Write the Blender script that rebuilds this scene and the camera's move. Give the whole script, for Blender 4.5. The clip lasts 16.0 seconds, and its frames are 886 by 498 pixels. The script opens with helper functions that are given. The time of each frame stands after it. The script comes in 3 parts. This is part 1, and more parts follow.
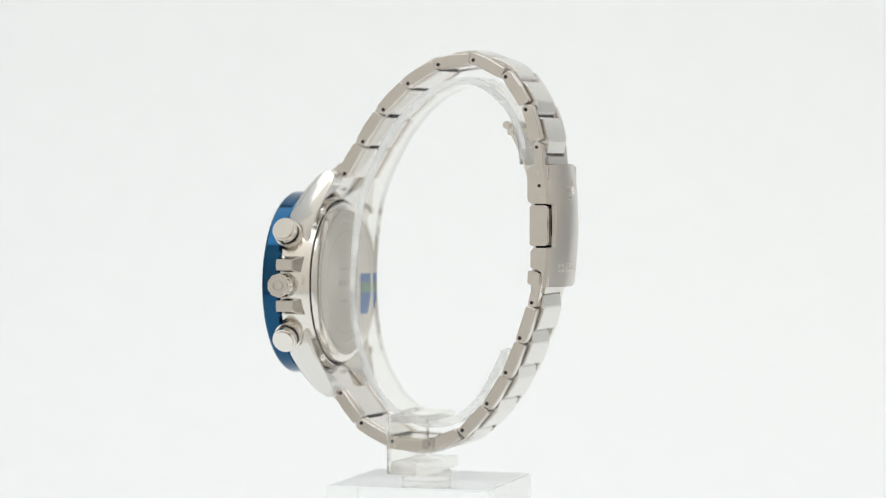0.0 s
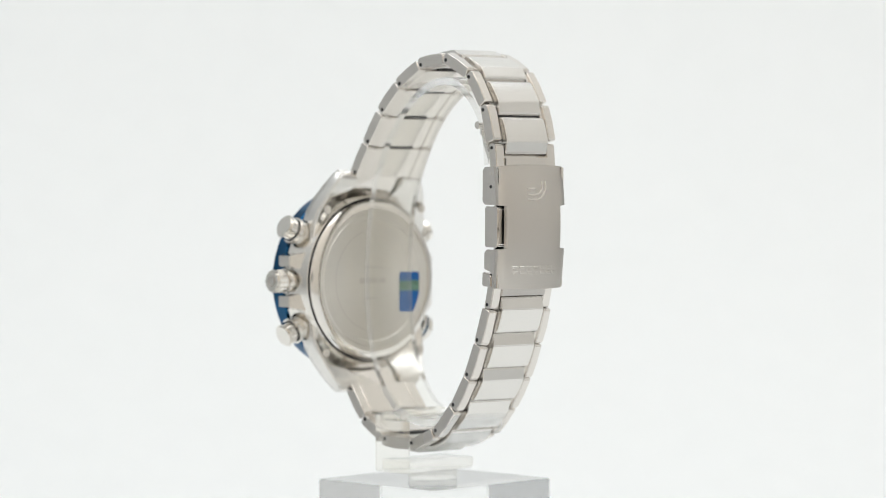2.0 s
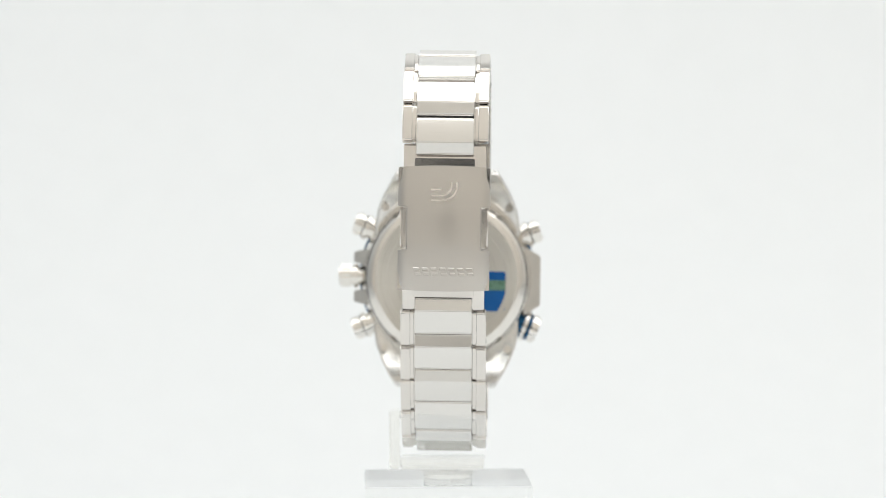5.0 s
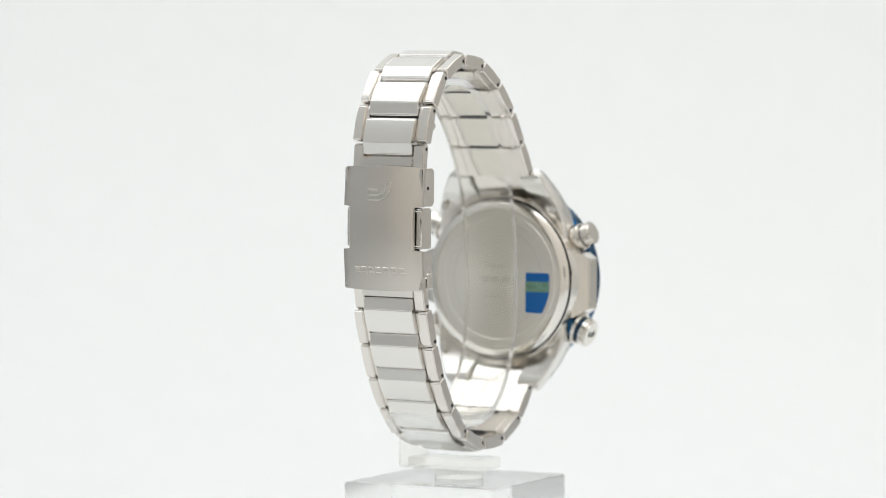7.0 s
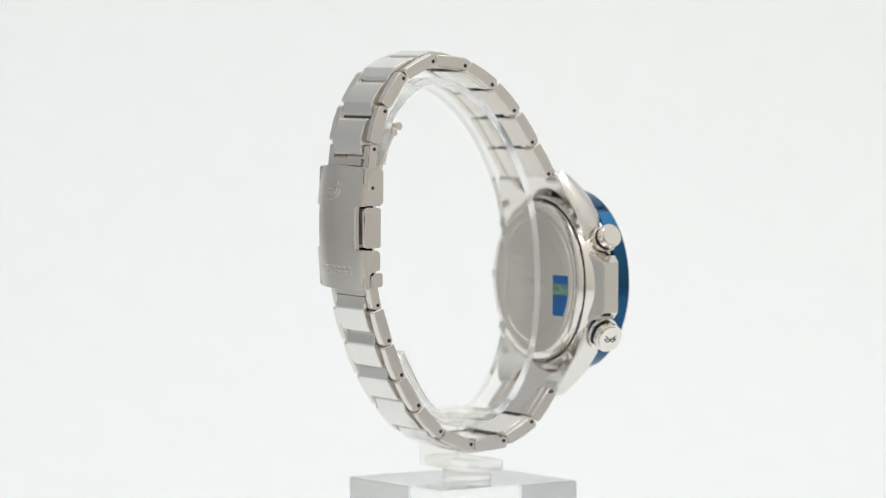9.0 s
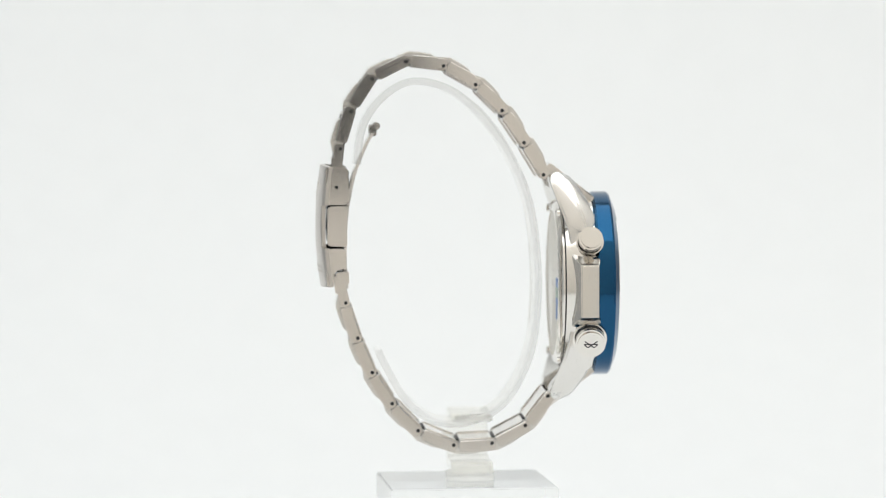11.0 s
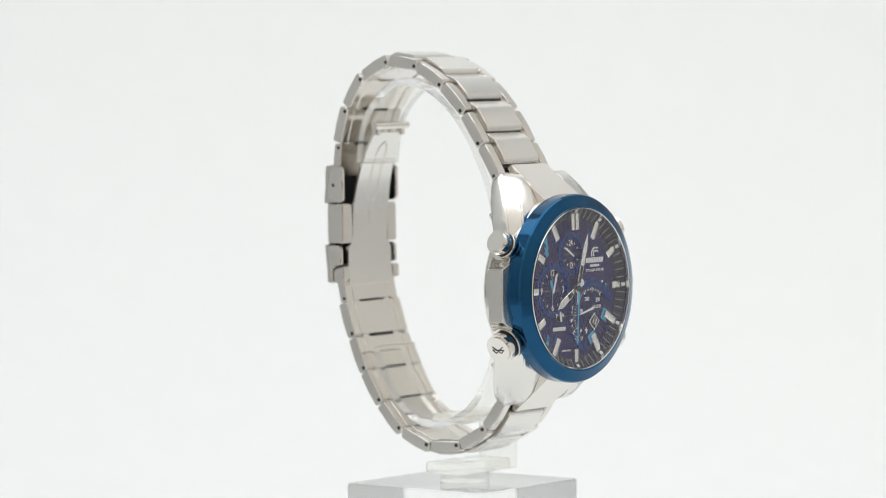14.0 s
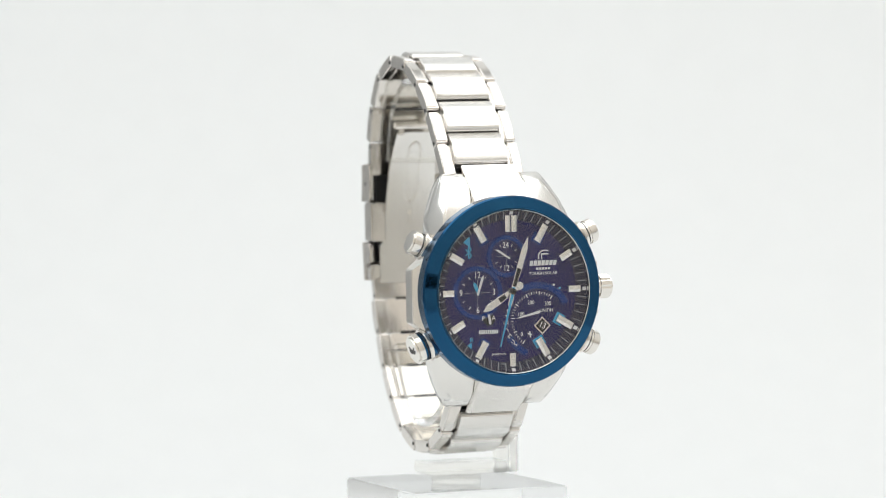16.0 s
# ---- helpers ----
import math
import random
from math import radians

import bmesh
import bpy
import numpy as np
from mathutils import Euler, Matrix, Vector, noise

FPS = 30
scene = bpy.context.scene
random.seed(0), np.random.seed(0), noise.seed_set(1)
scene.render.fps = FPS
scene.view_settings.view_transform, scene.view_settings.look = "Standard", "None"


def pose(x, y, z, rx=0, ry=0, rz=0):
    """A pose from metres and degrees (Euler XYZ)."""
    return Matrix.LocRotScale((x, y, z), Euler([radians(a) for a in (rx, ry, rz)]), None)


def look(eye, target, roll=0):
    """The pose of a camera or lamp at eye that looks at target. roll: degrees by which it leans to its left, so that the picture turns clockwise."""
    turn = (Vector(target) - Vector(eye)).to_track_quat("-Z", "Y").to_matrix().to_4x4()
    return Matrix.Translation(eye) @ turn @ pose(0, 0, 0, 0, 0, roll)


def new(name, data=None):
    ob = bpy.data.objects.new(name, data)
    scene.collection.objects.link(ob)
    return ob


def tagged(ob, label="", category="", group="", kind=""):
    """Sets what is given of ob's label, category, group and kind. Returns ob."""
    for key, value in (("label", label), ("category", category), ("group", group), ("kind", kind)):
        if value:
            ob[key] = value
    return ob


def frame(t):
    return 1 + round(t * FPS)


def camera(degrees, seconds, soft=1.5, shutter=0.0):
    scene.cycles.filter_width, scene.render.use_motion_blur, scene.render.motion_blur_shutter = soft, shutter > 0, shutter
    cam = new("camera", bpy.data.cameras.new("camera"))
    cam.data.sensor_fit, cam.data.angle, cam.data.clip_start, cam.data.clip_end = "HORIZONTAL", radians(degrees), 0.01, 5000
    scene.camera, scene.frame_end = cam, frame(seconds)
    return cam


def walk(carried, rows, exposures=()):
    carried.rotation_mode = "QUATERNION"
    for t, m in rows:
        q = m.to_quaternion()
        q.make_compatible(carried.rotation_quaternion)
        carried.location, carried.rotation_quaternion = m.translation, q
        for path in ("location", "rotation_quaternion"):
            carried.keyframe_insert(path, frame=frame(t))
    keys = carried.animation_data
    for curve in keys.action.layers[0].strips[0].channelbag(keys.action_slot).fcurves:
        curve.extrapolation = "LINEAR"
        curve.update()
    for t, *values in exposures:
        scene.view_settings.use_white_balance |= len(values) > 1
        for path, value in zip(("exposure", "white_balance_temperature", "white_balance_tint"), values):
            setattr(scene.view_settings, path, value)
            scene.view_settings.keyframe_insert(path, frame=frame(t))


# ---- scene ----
# The camera stands still before a slowly turning watch on a clear stand.
cam = camera(14.983, 16.0, soft=0.9)
EYE = Vector((0.0, -0.8248, 0.04984))
AIM = Vector((-0.00114, 0.999154, -0.041093))
HOLD = look(EYE, EYE + AIM, -0.19)
walk(cam, [(0.0, HOLD), (16.0, HOLD)])
cam.data.dof.use_dof, cam.data.dof.focus_distance, cam.data.dof.aperture_fstop = True, 0.795, 12.0

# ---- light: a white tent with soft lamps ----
world = bpy.data.worlds.new("tent_air")
scene.world = world
world.use_nodes = True
world.node_tree.nodes["Background"].inputs[0].default_value = (0.9, 0.95, 1.0, 1)
world.node_tree.nodes["Background"].inputs[1].default_value = 0.05
scene.view_settings.exposure = 0.0


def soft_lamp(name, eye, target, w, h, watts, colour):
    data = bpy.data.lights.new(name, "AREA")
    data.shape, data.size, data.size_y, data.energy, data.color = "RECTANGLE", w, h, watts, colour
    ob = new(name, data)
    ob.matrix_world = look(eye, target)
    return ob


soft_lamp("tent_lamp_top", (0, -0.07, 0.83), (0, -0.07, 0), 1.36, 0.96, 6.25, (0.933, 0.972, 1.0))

# ---- materials ----


def material(name, colour, rough=0.5, metal=0.0, vary=0.06, grain=(40, 40, 40), scale=30.0, bump=0.0, rough_vary=0.08, emit=0.0, coat=0.0):
    """A Principled surface with a fine grain and broader unevenness."""
    m = bpy.data.materials.new(name)
    m.use_nodes = True
    nt = m.node_tree
    b = nt.nodes["Principled BSDF"]
    b.inputs["Roughness"].default_value, b.inputs["Metallic"].default_value = rough, metal
    b.inputs["Coat Weight"].default_value = coat
    co = nt.nodes.new("ShaderNodeTexCoord")
    mp = nt.nodes.new("ShaderNodeMapping")
    mp.inputs["Scale"].default_value = grain
    nt.links.new(co.outputs["Object"], mp.inputs[0])
    n1 = nt.nodes.new("ShaderNodeTexNoise")
    n1.inputs["Scale"].default_value, n1.inputs["Detail"].default_value = scale, 5
    nt.links.new(mp.outputs[0], n1.inputs[0])
    n2 = nt.nodes.new("ShaderNodeTexNoise")
    n2.inputs["Scale"].default_value, n2.inputs["Detail"].default_value = 90.0, 2
    nt.links.new(co.outputs["Object"], n2.inputs[0])
    add = nt.nodes.new("ShaderNodeMath")
    add.operation = "ADD"
    nt.links.new(n1.outputs[0], add.inputs[0])
    nt.links.new(n2.outputs[0], add.inputs[1])
    rng = nt.nodes.new("ShaderNodeMapRange")
    rng.inputs[1].default_value, rng.inputs[2].default_value = 0.6, 1.4
    rng.inputs[3].default_value, rng.inputs[4].default_value = 1 - vary, 1 + vary
    nt.links.new(add.outputs[0], rng.inputs[0])
    mix = nt.nodes.new("ShaderNodeMix")
    mix.data_type, mix.blend_type = "RGBA", "MULTIPLY"
    mix.inputs[0].default_value = 1.0
    mix.inputs[6].default_value = (*colour, 1)
    nt.links.new(rng.outputs[0], mix.inputs[7])
    nt.links.new(mix.outputs[2], b.inputs["Base Color"])
    rr = nt.nodes.new("ShaderNodeMapRange")
    rr.inputs[1].default_value, rr.inputs[2].default_value = 0.3, 0.7
    rr.inputs[3].default_value, rr.inputs[4].default_value = max(rough - rough_vary, 0.02), min(rough + rough_vary, 1)
    nt.links.new(n1.outputs[0], rr.inputs[0])
    nt.links.new(rr.outputs[0], b.inputs["Roughness"])
    if bump:
        bp = nt.nodes.new("ShaderNodeBump")
        bp.inputs["Strength"].default_value, bp.inputs["Distance"].default_value = bump, 0.00005
        nt.links.new(n1.outputs[0], bp.inputs["Height"])
        nt.links.new(bp.outputs[0], b.inputs["Normal"])
    if emit:
        b.inputs["Emission Color"].default_value, b.inputs["Emission Strength"].default_value = (*colour, 1), emit
    return m


def clear(name, colour, rough, ior):
    m = bpy.data.materials.new(name)
    m.use_nodes = True
    b = m.node_tree.nodes["Principled BSDF"]
    b.inputs["Base Color"].default_value = (*colour, 1)
    b.inputs["Transmission Weight"].default_value = 1.0
    b.inputs["Roughness"].default_value, b.inputs["IOR"].default_value = rough, ior
    return m


STEEL = (0.76, 0.725, 0.685)
BRUSHED = material("brushed_steel", (0.64, 0.605, 0.565), 0.30, 1.0, 0.012, (40, 60, 2500), 4.0, 0.0, 0.02)
BRUSHED_LONG = material("brushed_steel_long", STEEL, 0.12, 1.0, 0.02, (2000, 40, 2000), 4.0, 0.0, 0.04)
POLISHED = material("polished_steel", (0.80, 0.77, 0.725), 0.14, 1.0, 0.02, (40, 40, 40), 20.0, 0.0, 0.04)
SATIN = material("satin_steel", (0.79, 0.77, 0.74), 0.23, 1.0, 0.008, (60, 60, 60), 30.0, 0.0, 0.015)
BACKSTEEL = material("case_back_steel", (0.74, 0.71, 0.655), 0.34, 1.0, 0.03, (60, 60, 1500), 3.0, 0.0, 0.04)
# near-black; in the link gaps, pusher gaps and seam it stands in for shade
DARK = material("dark_recess", (0.03, 0.03, 0.03), 0.6, 0.2)
BLUE = material("blue_anodised", (0.018, 0.082, 0.175), 0.09, 1.0, 0.06, (30, 30, 30), 40.0, 0.02, 0.05)
NAVY = material("navy_dial", (0.020, 0.014, 0.115), 0.4, 0.3, 0.15, (60, 60, 60), 30.0, 0.02)
SUBNAVY = material("subdial_navy", (0.014, 0.012, 0.10), 0.42, 0.2, 0.1, (60, 60, 60), 30.0)
RINGBLUE = material("subdial_ring_blue", (0.010, 0.048, 0.25), 0.3, 0.3, 0.08)
CHAPTER = material("chapter_ring", (0.008, 0.007, 0.035), 0.5, 0.0, 0.1)
SKY = material("sky_blue_paint", (0.07, 0.45, 0.74), 0.4, 0.0, 0.04)
WHITE = material("white_print", (0.90, 0.90, 0.91), 0.45, 0.0, 0.03)
GREY = material("grey_print", (0.36, 0.37, 0.42), 0.5, 0.0, 0.03)
SILVER = material("silver_marker", (0.80, 0.79, 0.76), 0.18, 1.0, 0.03)
POINTER_STEEL = material("polished_pointer", (0.84, 0.84, 0.83), 0.2, 1.0, 0.03)
BLACK = material("black_paint", (0.012, 0.012, 0.014), 0.4, 0.0, 0.03)
STICKER = material("blue_sticker", (0.0, 0.115, 0.40), 0.35, 0.2, 0.05)
STRIPE = material("green_sticker_band", (0.16, 0.30, 0.22), 0.28, 0.2, 0.05)
ACRYLIC = clear("clear_acrylic", (0.985, 0.99, 0.985), 0.01, 1.49)
THIN = clear("thin_acrylic", (0.985, 0.978, 0.95), 0.02, 1.10)
THIN.node_tree.nodes["Principled BSDF"].inputs["Transmission Weight"].default_value = 0.94
GLASS = clear("coated_crystal", (1, 1, 1), 0.0, 1.42)
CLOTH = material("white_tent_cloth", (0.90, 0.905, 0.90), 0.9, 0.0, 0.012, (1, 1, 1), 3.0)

SIDES = material("off_white_cloth", (0.83, 0.80, 0.76), 0.9, 0.0, 0.02, (1, 1, 1), 3.0)
# white cloth greyed in its colour, so the steel reflects a shaded surround
SHADY = material("shaded_white_cloth", (0.60, 0.605, 0.605), 0.9, 0.0, 0.02, (1, 1, 1), 3.0)
ROOM = material("beige_cloth", (0.90, 0.84, 0.765), 0.9, 0.0, 0.03, (1, 1, 1), 3.0)
FROST = clear("sawn_acrylic_edge", (0.99, 0.99, 0.985), 0.2, 1.1)
FROST.node_tree.nodes["Principled BSDF"].inputs["Transmission Weight"].default_value = 0.8
back_nodes = BACKSTEEL.node_tree
turned = back_nodes.nodes.new("ShaderNodeTangent")
turned.direction_type, turned.axis = "RADIAL", "Y"
back_nodes.nodes["Principled BSDF"].inputs["Anisotropic"].default_value = 0.75
back_nodes.links.new(turned.outputs[0], back_nodes.nodes["Principled BSDF"].inputs["Tangent"])

# ---- mesh helpers; lengths in millimetres ----
MM = 0.001


def part(name, bm, mat, parent, label="", at=None, smooth=None):
    bmesh.ops.scale(bm, vec=(MM, MM, MM), verts=bm.verts)
    bmesh.ops.recalc_face_normals(bm, faces=bm.faces)
    me = bpy.data.meshes.new(name)
    bm.to_mesh(me)
    bm.free()
    me.materials.append(mat)
    if smooth:
        me.shade_smooth()
        me.set_sharp_from_angle(angle=radians(smooth))
    ob = new(name, me)
    ob.parent = parent
    if at is not None:
        ob.matrix_basis = at
    if label:
        ob["label"] = label
    return ob


def share(name, me, parent, at, label=""):
    ob = new(name, me)
    ob.parent, ob.matrix_basis = parent, at
    if label:
        ob["label"] = label
    return ob


def soften(bm, width, segments=2, angle=25):
    edges = [e for e in bm.edges if len(e.link_faces) == 2 and e.calc_face_angle(0) > radians(angle)]
    bmesh.ops.bevel(bm, geom=edges, offset=width, segments=segments, affect="EDGES", clamp_overlap=True)
    return bm


def hull(points, width=0.0, segments=2, bm=None):
    out = bm or bmesh.new()
    b = bmesh.new()
    for p in points:
        b.verts.new(p)
    got = bmesh.ops.convex_hull(b, input=b.verts)
    bmesh.ops.delete(b, geom=[v for v in b.verts if not v.link_faces], context="VERTS")
    bmesh.ops.dissolve_limit(b, angle_limit=radians(2), verts=b.verts, edges=b.edges)
    if width:
        soften(b, width, segments)
    if bm is None:
        out.free()
        return b
    me = bpy.data.meshes.new("t")
    b.to_mesh(me)
    b.free()
    out.from_mesh(me)
    bpy.data.meshes.remove(me)
    return out


def block(x0, x1, y0, y1, z0, z1, width=0.0, bm=None, segments=2):
    return hull([(x, y, z) for x in (x0, x1) for y in (y0, y1) for z in (z0, z1)], width, segments, bm)


def prism(poly, x0, x1, width=0.0, bm=None, segments=2):
    """A (y, z) outline drawn out along x."""
    b = bmesh.new()
    lo = [b.verts.new((x0, y, z)) for y, z in poly]
    hi = [b.verts.new((x1, y, z)) for y, z in poly]
    b.faces.new(lo)
    b.faces.new(hi[::-1])
    for i in range(len(poly)):
        j = (i + 1) % len(poly)
        b.faces.new((lo[i], hi[i], hi[j], lo[j]))
    bmesh.ops.recalc_face_normals(b, faces=b.faces)
    if width:
        soften(b, width, segments)
    if bm is None:
        return b
    me = bpy.data.meshes.new("t")
    b.to_mesh(me)
    b.free()
    bm.from_mesh(me)
    bpy.data.meshes.remove(me)
    return bm


def lathe(profile, seg=96, cx=0.0, cz=0.0, closed=True, bm=None, a0=0.0, a1=360.0):
    """A (radius, y) profile turned round an axis along y."""
    b = bm or bmesh.new()
    full = abs(a1 - a0) > 359.9
    n = seg if full else seg + 1
    rings = []
    for k in range(n):
        a = radians(a0 + (a1 - a0) * k / seg)
        rings.append([b.verts.new((cx + r * math.cos(a), y, cz + r * math.sin(a))) for r, y in profile])
    m = len(profile)
    for k in range(seg):
        p, q = rings[k], rings[(k + 1) % n]
        for i in range(m if closed else m - 1):
            j = (i + 1) % m
            b.faces.new((p[i], p[j], q[j], q[i]))
    if not full and closed:
        b.faces.new(rings[0])
        b.faces.new(rings[-1][::-1])
    bmesh.ops.remove_doubles(b, verts=b.verts, dist=1e-5)
    return b


def rod(a, b2, r, seg=20, width=0.0, bm=None):
    a, b2 = Vector(a), Vector(b2)
    d = b2 - a
    q = d.to_track_quat("Z", "Y")
    pts = [a + s * d + q @ Vector((r * math.cos(t), r * math.sin(t), 0)) for s in (0, 1) for t in [2 * math.pi * k / seg for k in range(seg)]]
    return hull(pts, width, 2, bm)


def flat(poly, y0, y1, bm=None, width=0.0):
    """An (x, z) outline with thickness from y0 to y1."""
    b = bmesh.new()
    lo = [b.verts.new((x, y0, z)) for x, z in poly]
    hi = [b.verts.new((x, y1, z)) for x, z in poly]
    b.faces.new(lo)
    b.faces.new(hi[::-1])
    for i in range(len(poly)):
        j = (i + 1) % len(poly)
        b.faces.new((lo[i], hi[i], hi[j], lo[j]))
    if width:
        bmesh.ops.recalc_face_normals(b, faces=b.faces)
        soften(b, width, 1)
    if bm is None:
        return b
    me = bpy.data.meshes.new("t")
    b.to_mesh(me)
    b.free()
    bm.from_mesh(me)
    bpy.data.meshes.remove(me)
    return bm


def sweep(path, width, thick, bm=None):
    """A flat band x = -width/2..width/2 along a (y, z) path, thick inwards."""
    out = []
    n = len(path)
    for i in range(n):
        a, c = Vector(path[max(i - 1, 0)]), Vector(path[min(i + 1, n - 1)])
        d = (c - a).normalized()
        out.append(Vector(path[i]) + Vector((-d.y, d.x)) * thick)
    return prism_strip(path, out, width, bm)


def prism_strip(p, q, width, bm=None):
    b = bm or bmesh.new()
    w = width / 2
    rows = [[b.verts.new((x, v[0], v[1])) for x, v in ((-w, p[i]), (w, p[i]), (w, q[i]), (-w, q[i]))] for i in range(len(p))]
    for r, s in zip(rows, rows[1:]):
        for i in range(4):
            j = (i + 1) % 4
            b.faces.new((r[i], r[j], s[j], s[i]))
    b.faces.new(rows[0])
    b.faces.new(rows[-1][::-1])
    return b


def spline(points, steps):
    """A smooth run through (y, z) points."""
    p = [Vector(points[0])] + [Vector(v) for v in points] + [Vector(points[-1])]
    out = []
    for i in range(1, len(p) - 2):
        for k in range(steps):
            t = k / steps
            out.append(0.5 * (2 * p[i] + (p[i + 1] - p[i - 1]) * t + (2 * p[i - 1] - 5 * p[i] + 4 * p[i + 1] - p[i + 2]) * t * t + (3 * p[i] - p[i - 1] - 3 * p[i + 1] + p[i + 2]) * t ** 3))
    out.append(p[-2])
    return [tuple(v) for v in out]


def lettering(name, text, size, x, y, z, mat, parent, turn=0.0, stretch=1.0, raise_by=0.06):
    """Flat printed characters that face the front (-y), centred at x, z."""
    cu = bpy.data.curves.new("t", "FONT")
    cu.body, cu.size, cu.align_x, cu.align_y, cu.extrude, cu.resolution_u = text, size * 1.4, "CENTER", "CENTER", raise_by / 2, 2
    tmp = bpy.data.objects.new("t", cu)
    scene.collection.objects.link(tmp)
    bpy.context.view_layer.update()
    me = bpy.data.meshes.new_from_object(tmp.evaluated_get(bpy.context.evaluated_depsgraph_get()))
    bpy.data.objects.remove(tmp)
    me.name = name
    me.transform(Matrix.Scale(MM, 4) @ Matrix.Translation((x, y, z)) @ Matrix.Rotation(radians(turn), 4, (0, 1, 0)) @ Matrix.Rotation(radians(90), 4, "X") @ Matrix.Diagonal((stretch, 1, 1, 1)))
    me.materials.clear()
    me.materials.append(mat)
    ob = new(name, me)
    ob.parent = parent
    return ob


# ---- the tent ----
FLOOR = -100.0


def tent():
    ends = [(-470, FLOOR), (200, FLOOR)]
    ends += [(200 + 300 * math.sin(a), FLOOR + 300 - 300 * math.cos(a)) for a in [radians(6 * k) for k in range(1, 16)]]
    ends += [(500, 840)]
    bm = bmesh.new()
    prism_strip(ends, [(y + (4 if z > FLOOR + 1 else 0), z - 4) for y, z in ends], 720, bm)
    tagged(part("backdrop", bm, CLOTH, None, smooth=60), "seamless white paper sweep under the stand", "backdrop", kind="structure")
    tagged(part("floor", block(-700, 700, -560, 520, FLOOR - 16, FLOOR - 6), SHADY, None), "unseen tent floor, shade put into its grey cloth", "floor", kind="structure")
    tagged(part("ceiling", block(-700, 700, -560, 520, 850, 858), CLOTH, None), "plain white cloth tent ceiling", "ceiling", kind="structure")
    # out of view; the west side's shade is put into its cloth colour
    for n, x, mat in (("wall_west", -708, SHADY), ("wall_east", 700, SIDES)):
        tagged(part(n, block(x, x + 8, -560, 520, FLOOR - 6, 850), mat, None), "unseen tent side, cloth toned for the steel's reflections", "wall", kind="structure")
    tagged(part("wall_north", block(-700, 700, 520, 528, FLOOR - 6, 850), SHADY, None), "unseen tent back, shade put into its grey cloth", "wall", kind="structure")
    bm = bmesh.new()
    block(-700, -52, -568, -560, FLOOR - 6, 850, bm=bm)
    block(52, 700, -568, -560, FLOOR - 6, 850, bm=bm)
    block(-52, 52, -568, -560, 76, 850, bm=bm)
    block(-52, 52, -568, -560, FLOOR - 6, 4, bm=bm)
    tagged(part("wall_south", bm, ROOM, None), "beige cloth tent front with a camera opening", "wall", kind="structure")


tent()

# ---- the watch: x to three o'clock, y to the clasp, z up ----
# the turntable's angle in degrees, second by second
TURNS = [(0.0, -1.53), (1.0, -15.55), (2.0, -29.83), (3.0, -44.41), (4.2, -62.01), (5.25, -77.45), (6.3, -92.77), (7.0, -102.8), (8.0, -116.86), (9.0, -130.84),
         (10.15, -147.0), (11.3, -163.05), (12.0, -172.69), (13.0, -186.62), (14.0, -201.01), (15.0, -215.57), (16.0, -230.11)]


def watch_pose(turn):
    return pose(0, 0, 0, 0, 0, turn - 108.0) @ pose(0, 0, 0.0074) @ pose(0, 0, 0, 0, -0.9, 0) @ pose(0.00012, 0, -0.0074)


watch = tagged(new("wristwatch"), "steel chronograph wristwatch with blue bezel and navy dial", "watch")
CZ = 7.4                                         # height of the dial's centre

# bracelet pins, from each lug to the clasp
UPPER = [(-22.96, 34.34), (-18.2, 42.13), (-12.9, 49.92), (-6.51, 56.22), (1.25, 60.74), (10.25, 61.79), (18.46, 57.67), (23.55, 49.84), (26.2, 40.83)]
LOWER = [(-23.95, -19.41), (-18.45, -26.56), (-10.35, -30.82), (-1.02, -31.22), (7.62, -27.62), (13.9, -21.0), (18.67, -13.42), (22.2, -5.02), (25.03, 3.51)]


def side_outline(s0, s1):
    return [(s0, -0.5), (s0 + 0.4, -0.95), (s1 - 0.3, -0.95), (s1, -0.65), (s1, 1.45), (s1 - 0.3, 1.85), ((s0 + s1) / 2, 2.05), (s0 + 0.5, 1.8), (s0, 1.3)]


